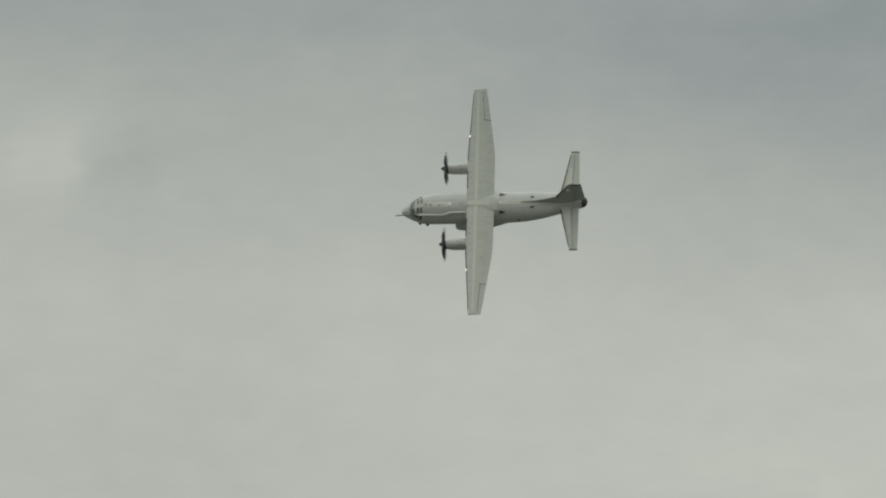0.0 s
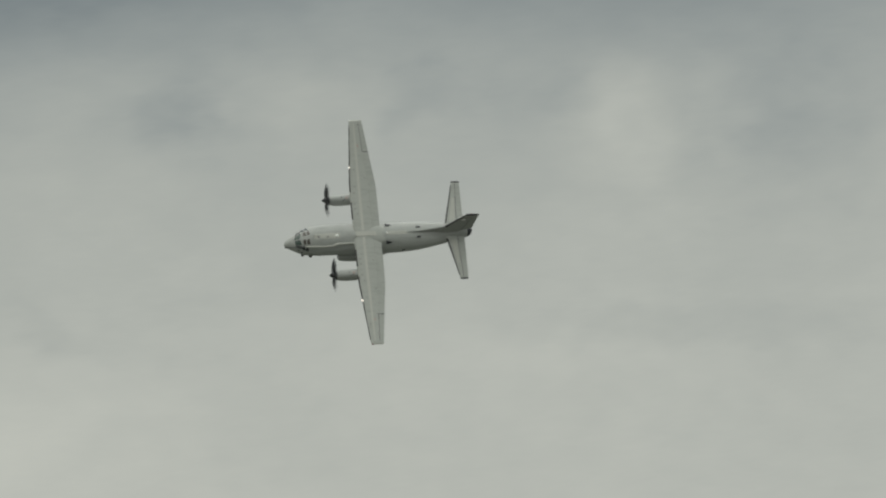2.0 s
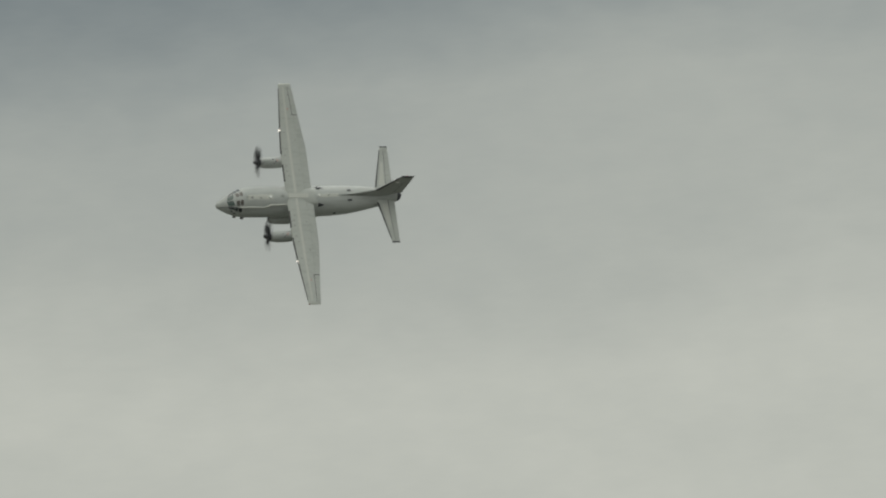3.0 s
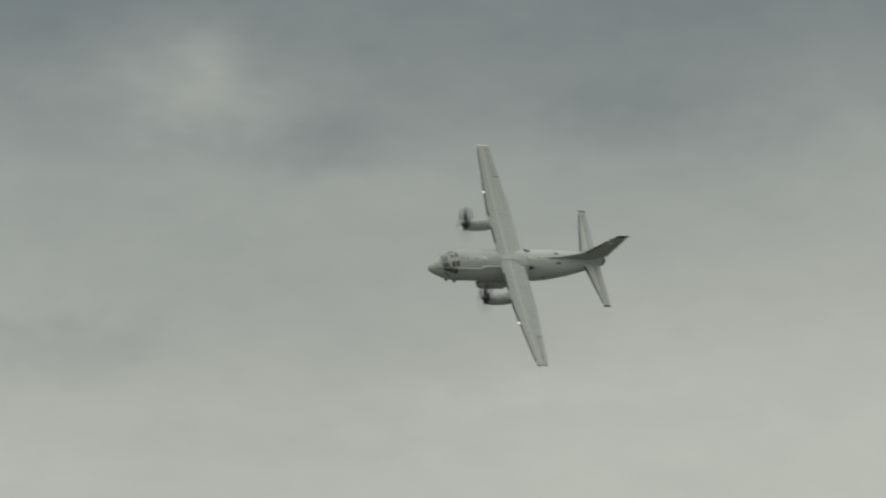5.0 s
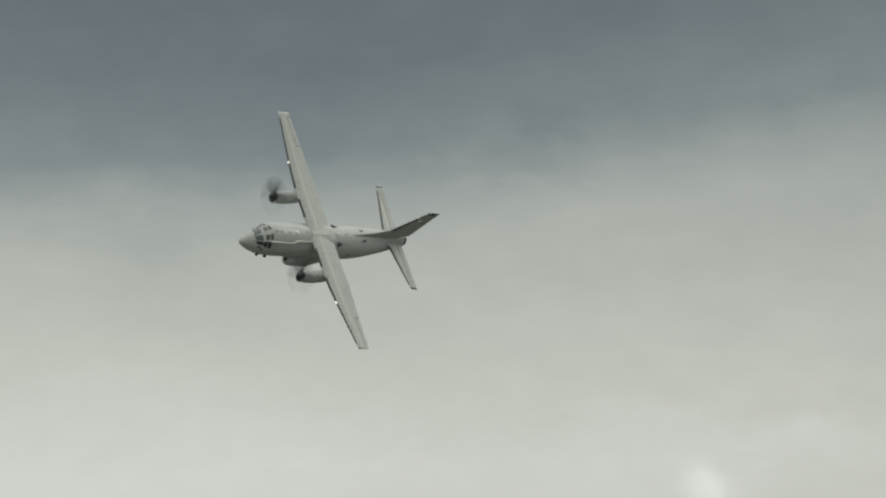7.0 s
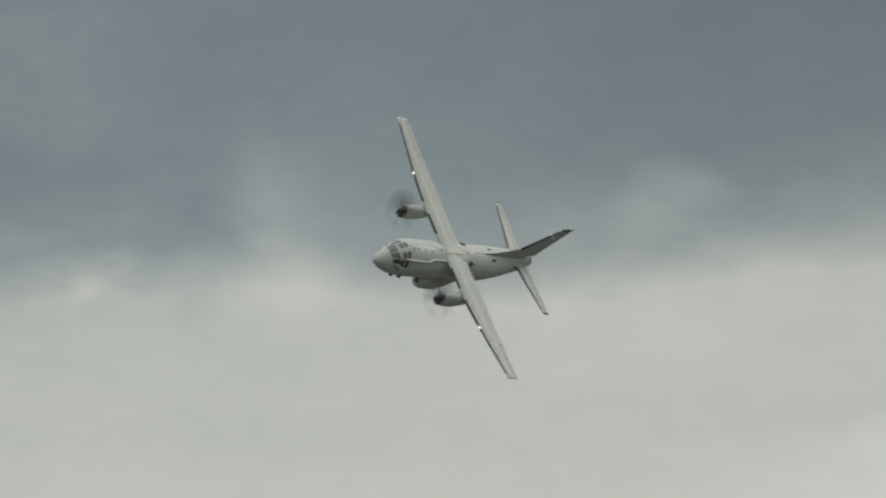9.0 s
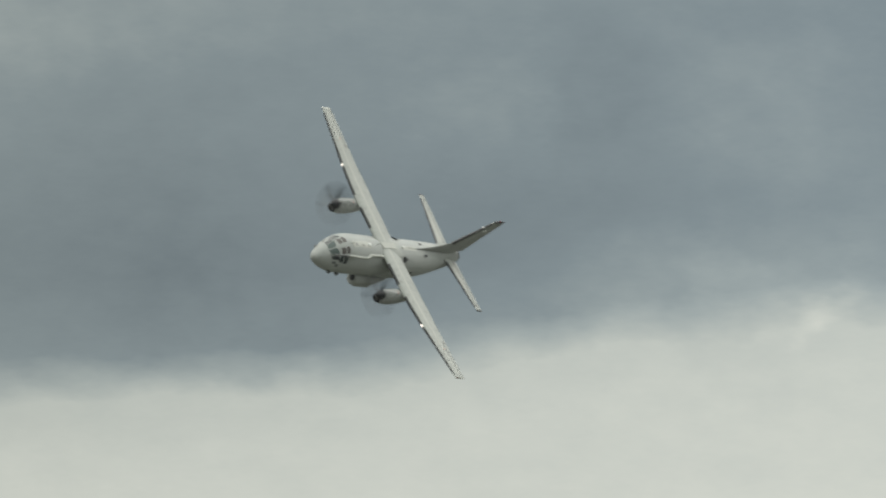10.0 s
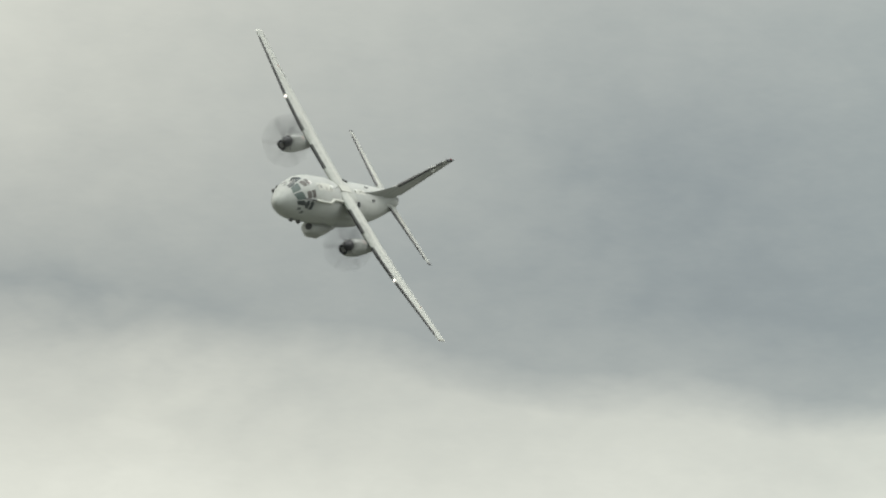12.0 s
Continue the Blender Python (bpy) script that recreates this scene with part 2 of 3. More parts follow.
# ---- materials ----
def material(name, colour, rough=0.5, metal=0.0, vary=0.12, grain=1.2, bump=0.0, emit=None, streaks=0.0, coat=0.0, gloss=0.5):
    mat = bpy.data.materials.new(name)
    mat.use_nodes = True
    nt = mat.node_tree
    nodes, links = nodes_of(nt)
    out = nodes.new("ShaderNodeOutputMaterial")
    bsdf = nodes.new("ShaderNodeBsdfPrincipled")
    links.new(bsdf.outputs[0], out.inputs[0])
    co = nodes.new("ShaderNodeTexCoord").outputs["Object"]
    big = noise_node(nt, co, grain, 4, 0.55)
    small = noise_node(nt, co, grain * 5, 2, 0.5)
    amount = math_node(nt, "MULTIPLY_ADD", big, vary, 1 - vary / 2)
    amount = math_node(nt, "MULTIPLY", amount, math_node(nt, "MULTIPLY_ADD", small, vary * 0.6, 1 - vary * 0.3))
    if streaks:
        run = noise_node(nt, co, 2.6, 5, 0.6, (0.16, 1.0, 1.0))
        dirt = ramp_node(nt, run, [(0.5, 1.0), (0.72, 1 - streaks)])
        amount = math_node(nt, "MULTIPLY", amount, dirt)
    tint = nodes.new("ShaderNodeMix")
    tint.data_type, tint.blend_type = "RGBA", "MULTIPLY"
    tint.inputs[0].default_value = 1.0
    tint.inputs[6].default_value = (*colour, 1)
    links.new(amount, tint.inputs[7])
    links.new(tint.outputs[2], bsdf.inputs["Base Color"])
    links.new(math_node(nt, "MULTIPLY_ADD", small, 0.16, rough - 0.08), bsdf.inputs["Roughness"])
    bsdf.inputs["Metallic"].default_value = metal
    bsdf.inputs["Coat Weight"].default_value = coat
    bsdf.inputs["Specular IOR Level"].default_value = gloss
    if bump:
        b = nodes.new("ShaderNodeBump")
        b.inputs["Strength"].default_value, b.inputs["Distance"].default_value = bump, 0.02
        links.new(big, b.inputs["Height"])
        links.new(b.outputs[0], bsdf.inputs["Normal"])
    if emit:
        bsdf.inputs["Emission Color"].default_value = (*emit[0], 1)
        bsdf.inputs["Emission Strength"].default_value = emit[1]
    return mat


PAINT = material("grey_paint", (0.4, 0.413, 0.4), 0.62, vary=0.16, grain=0.7, bump=0.25, streaks=0.16, gloss=0.2)
PAINT_WING = material("wing_paint", (0.425, 0.438, 0.415), 0.62, vary=0.1, grain=0.8, streaks=0.12, gloss=0.2)
PAINT_FLAP = material("control_surface_paint", (0.415, 0.428, 0.405), 0.62, vary=0.16, grain=1.0, streaks=0.14, gloss=0.2)
PALE = material("pale_walkway_paint", (0.495, 0.5, 0.465), 0.62, vary=0.16, grain=1.5, gloss=0.2)
# same grey, darkened to put the fin's shade into its colour
FIN_SHADED = material("fin_shaded_paint", (0.35, 0.358, 0.348), 0.62, vary=0.14, grain=0.8, gloss=0.2)
BOOT = material("black_rubber_boot", (0.06, 0.06, 0.062), 0.5)
DARK = material("dark_metal", (0.034, 0.035, 0.04), 0.55, metal=0.0, vary=0.3, grain=4)
BLADE = material("blade_composite", (0.035, 0.037, 0.042), 0.4, vary=0.2, grain=3)
GAP = material("dark_hinge_gap", (0.13, 0.13, 0.128), 0.7, vary=0.2)
SEAM = material("skin_seam_grime", (0.33, 0.336, 0.32), 0.65, vary=0.2, grain=3)
GLASS_CHIN = material("dim_chin_glass", (0.13, 0.14, 0.14), 0.25, vary=0.3, grain=3, coat=0.3)
GROOVE = material("shadow_gap", (0.26, 0.26, 0.25), 0.7, vary=0.2)
# windscreen: green-grey base colour carries the sky's reflection
GLASS = material("sky_toned_glass", (0.066, 0.092, 0.086), 0.14, vary=0.3, grain=2.5, coat=0.4)
GLASS_DARK = material("dark_glass", (0.04, 0.046, 0.05), 0.16, vary=0.3, grain=2.5, coat=0.3)
GLASS_WARM = material("brown_tinted_glass", (0.085, 0.075, 0.07), 0.15, vary=0.25, grain=2.5, coat=0.4)
WHITE = material("white_paint", (0.8, 0.8, 0.78), 0.4, vary=0.06)
LAMP = material("landing_light_glow", (0.9, 0.85, 0.8), 0.3, emit=((1.0, 0.84, 0.74), 1.6))
BEACON = material("red_beacon_lens", (0.16, 0.025, 0.03), 0.25)
SENSOR = material("dark_grey_housing", (0.085, 0.086, 0.088), 0.45, vary=0.25, grain=3)
MARK = material("faded_red_mark", (0.46, 0.30, 0.26), 0.6, vary=0.25, grain=6)
# tone set by the bounce it gives the aircraft's underside
GRASS = material("grass", (0.088, 0.094, 0.08), 0.9, vary=0.4, grain=0.02, bump=0.2)


# ---- ground: one unseen sheet below the view, added for bounced light ----
def ground_sheet():
    bm = bmesh.new()
    rings = [0, 30, 120, 400, 1000, 2200, 4900]
    prev = None
    for r in rings:
        ring = [bm.verts.new((r * math.cos(k * math.tau / 48), r * math.sin(k * math.tau / 48), 0)) for k in range(48)] if r else [bm.verts.new((0, 0, 0))]
        if prev is not None:
            for k in range(48):
                if len(prev) == 1:
                    bm.faces.new((prev[0], ring[k], ring[(k + 1) % 48]))
                else:
                    bm.faces.new((prev[k], ring[k], ring[(k + 1) % 48], prev[(k + 1) % 48]))
        prev = ring
    me = bpy.data.meshes.new("ground")
    bm.to_mesh(me)
    me.materials.append(GRASS)
    tagged(new("ground", me), "unseen flat grass ground, added to bounce light upward", "ground", kind="structure")


ground_sheet()


# ---- mesh tools; aircraft axes: x forward, y to its left, z up, metres ----
def part(name, bm, mat, parent, label="", smooth=True, sharp=35):
    bmesh.ops.remove_doubles(bm, verts=bm.verts, dist=1e-5)
    bmesh.ops.recalc_face_normals(bm, faces=bm.faces)
    me = bpy.data.meshes.new(name)
    for f in bm.faces:
        f.smooth = smooth
    for e in bm.edges:
        if len(e.link_faces) == 2 and e.calc_face_angle(0) > radians(sharp):
            e.smooth = False
    bm.to_mesh(me)
    bm.free()
    me.materials.append(mat)
    ob = new(name, me)
    ob.parent = parent
    return tagged(ob, label)


def skin(bm, rings, closed=True, caps=True):
    """Faces between rings of points of equal count."""
    vs = [[bm.verts.new(p) for p in ring] for ring in rings]
    n = len(vs[0])
    for a, b in zip(vs, vs[1:]):
        for k in range(n if closed else n - 1):
            j = (k + 1) % n
            bm.faces.new((a[k], a[j], b[j], b[k]))
    if caps:
        bm.faces.new(vs[0])
        bm.faces.new(vs[-1][::-1])
    return vs


def hermite(table, x):
    """Smooth monotone interpolation in a table of rows (x, values...), x falling."""
    rows = sorted(table)
    xs = [r[0] for r in rows]
    x = min(max(x, xs[0]), xs[-1])
    i = min(max(sum(1 for v in xs if v <= x) - 1, 0), len(xs) - 2)
    h = xs[i + 1] - xs[i]
    t = (x - xs[i]) / h
    out = []
    for c in range(1, len(rows[0])):
        def slope(k):
            if k == 0 or k == len(xs) - 1:
                a = 0 if k == 0 else k - 1
                return (rows[a + 1][c] - rows[a][c]) / (xs[a + 1] - xs[a])
            d0 = (rows[k][c] - rows[k - 1][c]) / (xs[k] - xs[k - 1])
            d1 = (rows[k + 1][c] - rows[k][c]) / (xs[k + 1] - xs[k])
            return 0.0 if d0 * d1 <= 0 else 2 * d0 * d1 / (d0 + d1)
        p0, p1, m0, m1 = rows[i][c], rows[i + 1][c], slope(i) * h, slope(i + 1) * h
        out.append((2 * t ** 3 - 3 * t ** 2 + 1) * p0 + (t ** 3 - 2 * t ** 2 + t) * m0 + (-2 * t ** 3 + 3 * t ** 2) * p1 + (t ** 3 - t ** 2) * m1)
    return out


# fuselage stations: x, centre height, half width, half height
HULL = [(9.48, -2.56, 0.03, 0.03), (9.38, -2.54, 0.27, 0.27), (9.0, -2.47, 0.55, 0.6), (8.5, -2.35, 0.86, 0.94), (7.9, -2.17, 1.19, 1.27),
        (7.2, -1.97, 1.51, 1.58), (6.5, -1.78, 1.69, 1.76), (5.7, -1.66, 1.8, 1.83), (4.5, -1.62, 1.83, 1.84), (0, -1.62, 1.83, 1.84),
        (-3.6, -1.6, 1.82, 1.82), (-5.5, -1.46, 1.77, 1.7), (-7.5, -1.14, 1.61, 1.43), (-9.5, -0.73, 1.32, 1.11), (-11, -0.44, 1.04, 0.9),
        (-12.2, -0.26, 0.8, 0.77), (-12.8, -0.18, 0.62, 0.64), (-13.08, -0.14, 0.38, 0.42), (-13.15, -0.13, 0.2, 0.22)]


def hull_point(x, angle, lift=0.0):
    """A point of the fuselage skin; angle in degrees from the top, to the aircraft's left."""
    c, w, h = hermite(HULL, x)
    a = radians(angle)
    n = Vector((0, math.sin(a) / w, math.cos(a) / h)).normalized()
    return Vector((x, w * math.sin(a), c + h * math.cos(a))) + n * lift


def hull_panel(name, x0, x1, a0, a1, mat, parent, label="", lift=0.012, round_=0.3, skew=0.0, n=7):
    """A thin curved plate on the skin with rounded corners."""
    bm = bmesh.new()
    outline = []
    for k in range(28):
        t = k / 28 * math.tau
        c, s = math.cos(t), math.sin(t)
        e = round_
        outline.append((math.copysign(abs(c) ** e, c), math.copysign(abs(s) ** e, s)))

    def at(u, v, d):
        return hull_point((x0 + x1) / 2 + u * (x1 - x0) / 2 + skew * v, (a0 + a1) / 2 + v * (a1 - a0) / 2, d)

    rings = [[at(u, v, -0.01) for u, v in outline], [at(u, v, lift) for u, v in outline]]
    for f in (0.75, 0.5, 0.25):
        rings.append([at(u * f, v * f, lift) for u, v in outline])
    vs = skin(bm, rings, caps=False)
    mid = bm.verts.new(at(0, 0, lift))
    for k in range(28):
        bm.faces.new((vs[-1][k], vs[-1][(k + 1) % 28], mid))
    return part(name, bm, mat, parent, label)


def dome(name, centre, size, mat, parent, label="", n=12):
    """A flattened blister."""
    bm = bmesh.new()
    bmesh.ops.create_uvsphere(bm, u_segments=n, v_segments=8, radius=1.0)
    for v in bm.verts:
        v.co = Vector((v.co.x * size[0], v.co.y * size[1], v.co.z * size[2])) + Vector(centre)
    return part(name, bm, mat, parent, label)


def loft_x(name, table, offset, mat, parent, label="", step=0.15, n=28, power=1.0):
    """A body of round sections along x: rows of x, centre height, half width, half height."""
    bm = bmesh.new()
    x1, x0 = max(r[0] for r in table), min(r[0] for r in table)
    count = max(6, int((x1 - x0) / step))
    rings = []
    for i in range(count + 1):
        x = x1 + (x0 - x1) * (1 - math.cos(math.pi * i / count)) / 2
        c, w, h = hermite(table, x)
        rings.append([(x + offset[0], offset[1] + w * math.copysign(abs(math.sin(k * math.tau / n)) ** power, math.sin(k * math.tau / n)),
                       offset[2] + c + h * math.copysign(abs(math.cos(k * math.tau / n)) ** power, math.cos(k * math.tau / n))) for k in range(n)])
    skin(bm, rings)
    return part(name, bm, mat, parent, label)


def tube(name, points, radius, mat, parent, label="", n=8):
    bm = bmesh.new()
    pts = [Vector(p) for p in points]
    rings = []
    for i, p in enumerate(pts):
        d = (pts[min(i + 1, len(pts) - 1)] - pts[max(i - 1, 0)]).normalized()
        a = d.orthogonal().normalized()
        b = d.cross(a)
        r = radius[i] if isinstance(radius, (list, tuple)) else radius
        rings.append([p + (a * math.cos(k * math.tau / n) + b * math.sin(k * math.tau / n)) * r for k in range(n)])
    skin(bm, rings)
    return part(name, bm, mat, parent, label)


def section(u, t):
    """Half thickness of an aerofoil of thickness ratio t at the chord fraction u, and its camber."""
    u = min(max(u, 0.0), 1.0)
    half = 5 * t * (0.2969 * math.sqrt(u) - 0.126 * u - 0.3516 * u ** 2 + 0.2843 * u ** 3 - 0.1021 * u ** 4)
    return half


class Surface:
    """A wing-like surface: rows of (span, leading x, trailing x, height, thickness ratio). along: maps span and height to y and z."""

    def __init__(self, rows, camber, along, incidence=0.0, washout=0.0):
        self.rows, self.camber, self.along, self.drop, self.washout = rows, camber, along, math.tan(radians(incidence)), washout

    @staticmethod
    def chord(u, s, s0, s1):
        """A chord fraction, or one that runs from a first to a last span."""
        return u if isinstance(u, (int, float)) else u[0] + (u[1] - u[0]) * (s - s0) / (s1 - s0)

    def at(self, s, u, side, lift=0.0):
        r = self.rows
        i = min(max(sum(1 for q in r if q[0] <= s) - 1, 0), len(r) - 2)
        f = (s - r[i][0]) / (r[i + 1][0] - r[i][0])
        le, te, z, t = (r[i][k] + f * (r[i + 1][k] - r[i][k]) for k in (1, 2, 3, 4))
        c = le - te
        drop = self.drop + math.tan(radians(self.washout)) * (s - r[0][0]) / (r[-1][0] - r[0][0])
        y = (self.camber * 4 * u * (1 - u) + side * section(u, t) - drop * u) * c + side * lift
        return self.along(le - u * c + (lift if u <= 0 else 0), s, z, y)

    def piece(self, name, s0, s1, u0, u1, mat, parent, label="", lift=0.0, n=12):
        """The part of the surface between two spans and two chord fractions."""
        bm = bmesh.new()
        spans = sorted({s0, s1, *[q[0] for q in self.rows if s0 < q[0] < s1], *[s0 + (s1 - s0) * k / 6 for k in range(1, 6)]})
        rings = []
        whole = u0 == 0
        for s in spans:
            a, b = self.chord(u0, s, s0, s1), self.chord(u1, s, s0, s1)
            us = [a + (b - a) * ((1 - math.cos(math.pi * k / n)) / 2 if whole else k / n) for k in range(n + 1)]
            top = [self.at(s, u, 1, lift) for u in us]
            bottom = [self.at(s, u, -1, lift) for u in reversed(us)]
            if whole:
                bottom = bottom[:-1]
            if u1 == 1.0:
                bottom = bottom[1:] if lift == 0 else bottom
            rings.append(top + bottom)
        skin(bm, rings)
        return part(name, bm, mat, parent, label)

    def strip(self, name, s0, s1, u0, u1, side, mat, parent, label="", lift=0.006, n=5):
        """A thin plate on one face."""
        bm = bmesh.new()
        spans = sorted({s0, s1, *[q[0] for q in self.rows if s0 < q[0] < s1]})
        rings = []
        for s in spans:
            a, b = self.chord(u0, s, s0, s1), self.chord(u1, s, s0, s1)
            us = [a + (b - a) * k / n for k in range(n + 1)]
            rings.append([self.at(s, u, side, lift) for u in us] + [self.at(s, u, side, -0.02) for u in reversed(us)])
        skin(bm, rings)
        return part(name, bm, mat, parent, label)


# ---- the aircraft ----
aircraft = tagged(new("transport_aircraft"), "light grey twin-turboprop military transport aircraft banking steeply in flight", "aircraft")


def build_fuselage():
    bm = bmesh.new()
    xs = [9.48, 9.47, 9.44, 9.36, 9.22, 9.05, 8.8, 8.5, 8.2, 7.9, 7.55, 7.2, 6.85, 6.5, 6.1, 5.7, 5.1, 4.5, 3, 1.5, 0, -1.5, -2.6, -3.6,
          -4.5, -5.5, -6.5, -7.5, -8.5, -9.5, -10.3, -11, -11.6, -12.2, -12.55]
    skin(bm, [[hull_point(x, k * 7.5) for k in range(48)] for x in xs])
    body = part("fuselage", bm, PAINT, aircraft, "light grey painted fuselage with weathering")
    # cockpit glazing, both sides of the centre line
    for s in (1, -1):
        hull_panel("windscreen_pane", 7.66, 8.32, s * 3, s * 33, GLASS, body, "windscreen pane with reflected sky in its green-grey colour", skew=-0.1, round_=0.2)
        for x0, x1 in ((7.06, 7.42), (6.66, 6.98)):
            hull_panel("roof_window", x0, x1, s * 9, s * 32, GLASS_WARM, body, "brown-tinted roof window", lift=0.014)
        hull_panel("corner_window", 7.58, 8.2, s * 36, s * 54, GLASS_DARK, body, "dark corner window", lift=0.014, skew=-0.1, round_=0.2)
        hull_panel("side_window", 7.22, 7.53, s * 38, s * 62, GLASS_DARK, body, "dark side window", lift=0.014, round_=0.2)
        hull_panel("side_window", 6.8, 7.14, s * 39, s * 66, GLASS_DARK, body, "dark side window", lift=0.014, round_=0.25)
        hull_panel("chin_window", 7.74, 8.02, s * 62, s * 74, GLASS_CHIN, body, "small dim chin window", lift=0.014)
        hull_panel("chin_window", 7.4, 7.66, s * 72, s * 84, GLASS_CHIN, body, "small dim chin window", lift=0.014)
        for x, a, r in ((7.25, 122, 0.22), (6.35, 119, 0.24)):
            dome("sensor_blister", hull_point(x, s * a, 0.06), (r, r * 0.85, r * 0.85), SENSOR, body, "dark grey sensor blister")
        # dark wedges behind the wing and scoops on the rear top
        hull_panel("air_scoop", -6.85, -6.35, s * 18, s * 25, DARK, body, "dark air scoop", lift=0.05)
        bm = bmesh.new()
        skin(bm, [[hull_point(x, s * (36 - w), 0.0), hull_point(x, s * (36 - w), h), hull_point(x, s * (36 + w), h), hull_point(x, s * (36 + w), 0.0)] for x, w, h in ((-2.62, 7.0, 0.16), (-3.0, 4.2, 0.12), (-3.42, 0.5, 0.03))])
        part("wing_root_wedge", bm, DARK, body, "dark wedge behind the wing root")
        hull_panel("cabin_window", -5.0, -4.65, s * 74, s * 84, GLASS_DARK, body, lift=0.012, round_=0.8)
    # panels and hatches along the top
    hull_panel("top_panel", 3.0, 6.15, -8, 13, PALE, body, "paler panel along the top", lift=0.008, round_=0.1)
    hull_panel("roof_hatch", 5.45, 5.8, -1, 9, GROOVE, body, "small dark hatch", lift=0.014)
    hull_panel("roof_hatch", 4.4, 4.7, 3, 10, GROOVE, body, "small dark hatch", lift=0.014)
    hull_panel("rear_top_panel", -5.2, -2.7, -7, 7, PALE, body, "paler panel behind the wing", lift=0.008, round_=0.1)
    dome("strobe_light", hull_point(3.4, 4, 0.02), (0.22, 0.2, 0.17), WHITE, body, "bright white dome")
    dome("strobe_light", hull_point(-2.75, 0, 0.05), (0.16, 0.12, 0.1), WHITE, body, "small white dome")
    for x in (6.2, 1.9, -3.9, -7.4):
        bm = bmesh.new()
        skin(bm, [[hull_point(x + 0.02, 0, 0) + Vector((a, b, -0.03)) for a, b in ((0.16, 0), (0, 0.025), (-0.16, 0), (0, -0.025))],
                  [hull_point(x - 0.1, 0, 0) + Vector((a, b, 0.2)) for a, b in ((0.07, 0), (0, 0.012), (-0.09, 0), (0, -0.012))]])
        part("blade_antenna", bm, PAINT, body)
    # pipe fairing along the left shoulder, stepping up to the wing
    line = [Vector(p) for p in ((7.35, 1.19, -0.29), (7.1, 1.2, -0.28), (6.2, 1.22, -0.27), (5.2, 1.25, -0.27), (4.3, 1.26, -0.27))]
    line += [hull_point(x, a, 0.05) for x, a in ((3.85, 42), (3.55, 36), (3.2, 34), (2.3, 34), (1.2, 34))]
    pipe = tube("pipe_fairing", line, [0.06, 0.1, 0.11, 0.11, 0.11, 0.13, 0.15, 0.13, 0.12, 0.12], PALE, body, "pale pipe fairing along the left shoulder")
    tube("refuelling_probe", [(7.2, 1.2, -0.28), (8.2, 1.19, -0.29), (9.3, 1.19, -0.3), (9.55, 1.19, -0.3), (9.6, 1.19, -0.3), (9.88, 1.19, -0.31)], [0.07, 0.07, 0.065, 0.065, 0.09, 0.045], SENSOR, pipe, "slender dark refuelling probe reaching past the nose")
    bm = bmesh.new()
    foot = hull_point(6.8, 44, -0.05)
    skin(bm, [[foot + Vector((a, c, 0)) for a, c in ((0.3, 0), (0, 0.07), (-0.4, 0), (0, -0.07))], [Vector((6.85 + a, 1.2 + c, -0.3)) for a, c in ((0.2, 0), (0, 0.05), (-0.25, 0), (0, -0.05))]])
    part("probe_mount", bm, PAINT, pipe)
    hull_panel("radome_seam", 8.88, 8.91, -179, 179, GROOVE, body, lift=0.004, round_=0.1)
    # tail cone: dark colour paints in the shade on the aft-facing end
    bm = bmesh.new()
    skin(bm, [[hull_point(x, k * 7.5, 0.002) for k in range(48)] for x in (-12.55, -12.8, -12.95, -13.08, -13.15)])
    part("shaded_tail_cone", bm, DARK, body, "tail cone with its rear shade painted dark")
    tube("tail_cone_light", [(-13.1, 0, -0.13), (-13.2, 0, -0.12), (-13.25, 0, -0.12)], [0.14, 0.11, 0.04], DARK, body, "tail cone with its rear shade painted dark light")
    return body


def build_sponsons():
    table = [(2.95, -3.02, 0.34, 0.36), (2.82, -3.04, 0.48, 0.52), (2.2, -3.07, 0.58, 0.66), (1.0, -3.1, 0.62, 0.71), (-0.6, -3.06, 0.57, 0.68), (-1.7, -2.98, 0.46, 0.58),
             (-2.8, -2.84, 0.34, 0.42), (-3.6, -2.74, 0.2, 0.22), (-3.9, -2.7, 0.06, 0.07)]
    for s in (1, -1):
        pod = loft_x("landing_gear_sponson", table, (0, s * 1.58, 0), PAINT, aircraft, "rounded landing gear fairing on the lower side", power=0.85)
        for v in pod.data.vertices:
            if v.co.x < 0.6:
                v.co.y -= s * 0.1 * (0.6 - v.co.x)
            v.co.z -= 0.06
        tube("intake", [(2.97, s * 1.6, -2.98), (2.93, s * 1.6, -2.98), (2.6, s * 1.6, -2.98)], [0.26, 0.29, 0.29], DARK, pod, "dark air intake", n=14)
        for x in (1.1, -0.4):
            bm = bmesh.new()
            skin(bm, [[(x + a * g, s * 1.55 + c * g, -3.86 - d) for a, c in ((0.62, -0.34), (0.62, 0.34), (-0.62, 0.34), (-0.62, -0.34))] for d, g in ((-0.14, 1.0), (0.06, 0.96), (0.12, 0.8))])
            part("gear_door", bm, PAINT_FLAP, pod)


WING_ROWS = [(0.0, 1.32, -1.98, 0.02, 0.15), (4.75, 1.32, -1.98, 0.04, 0.15), (6.3, 1.29, -1.95, 0.1, 0.145), (8.5, 1.12, -1.652, 0.23, 0.14), (14.2, 0.68, -0.88, 0.78, 0.12)]


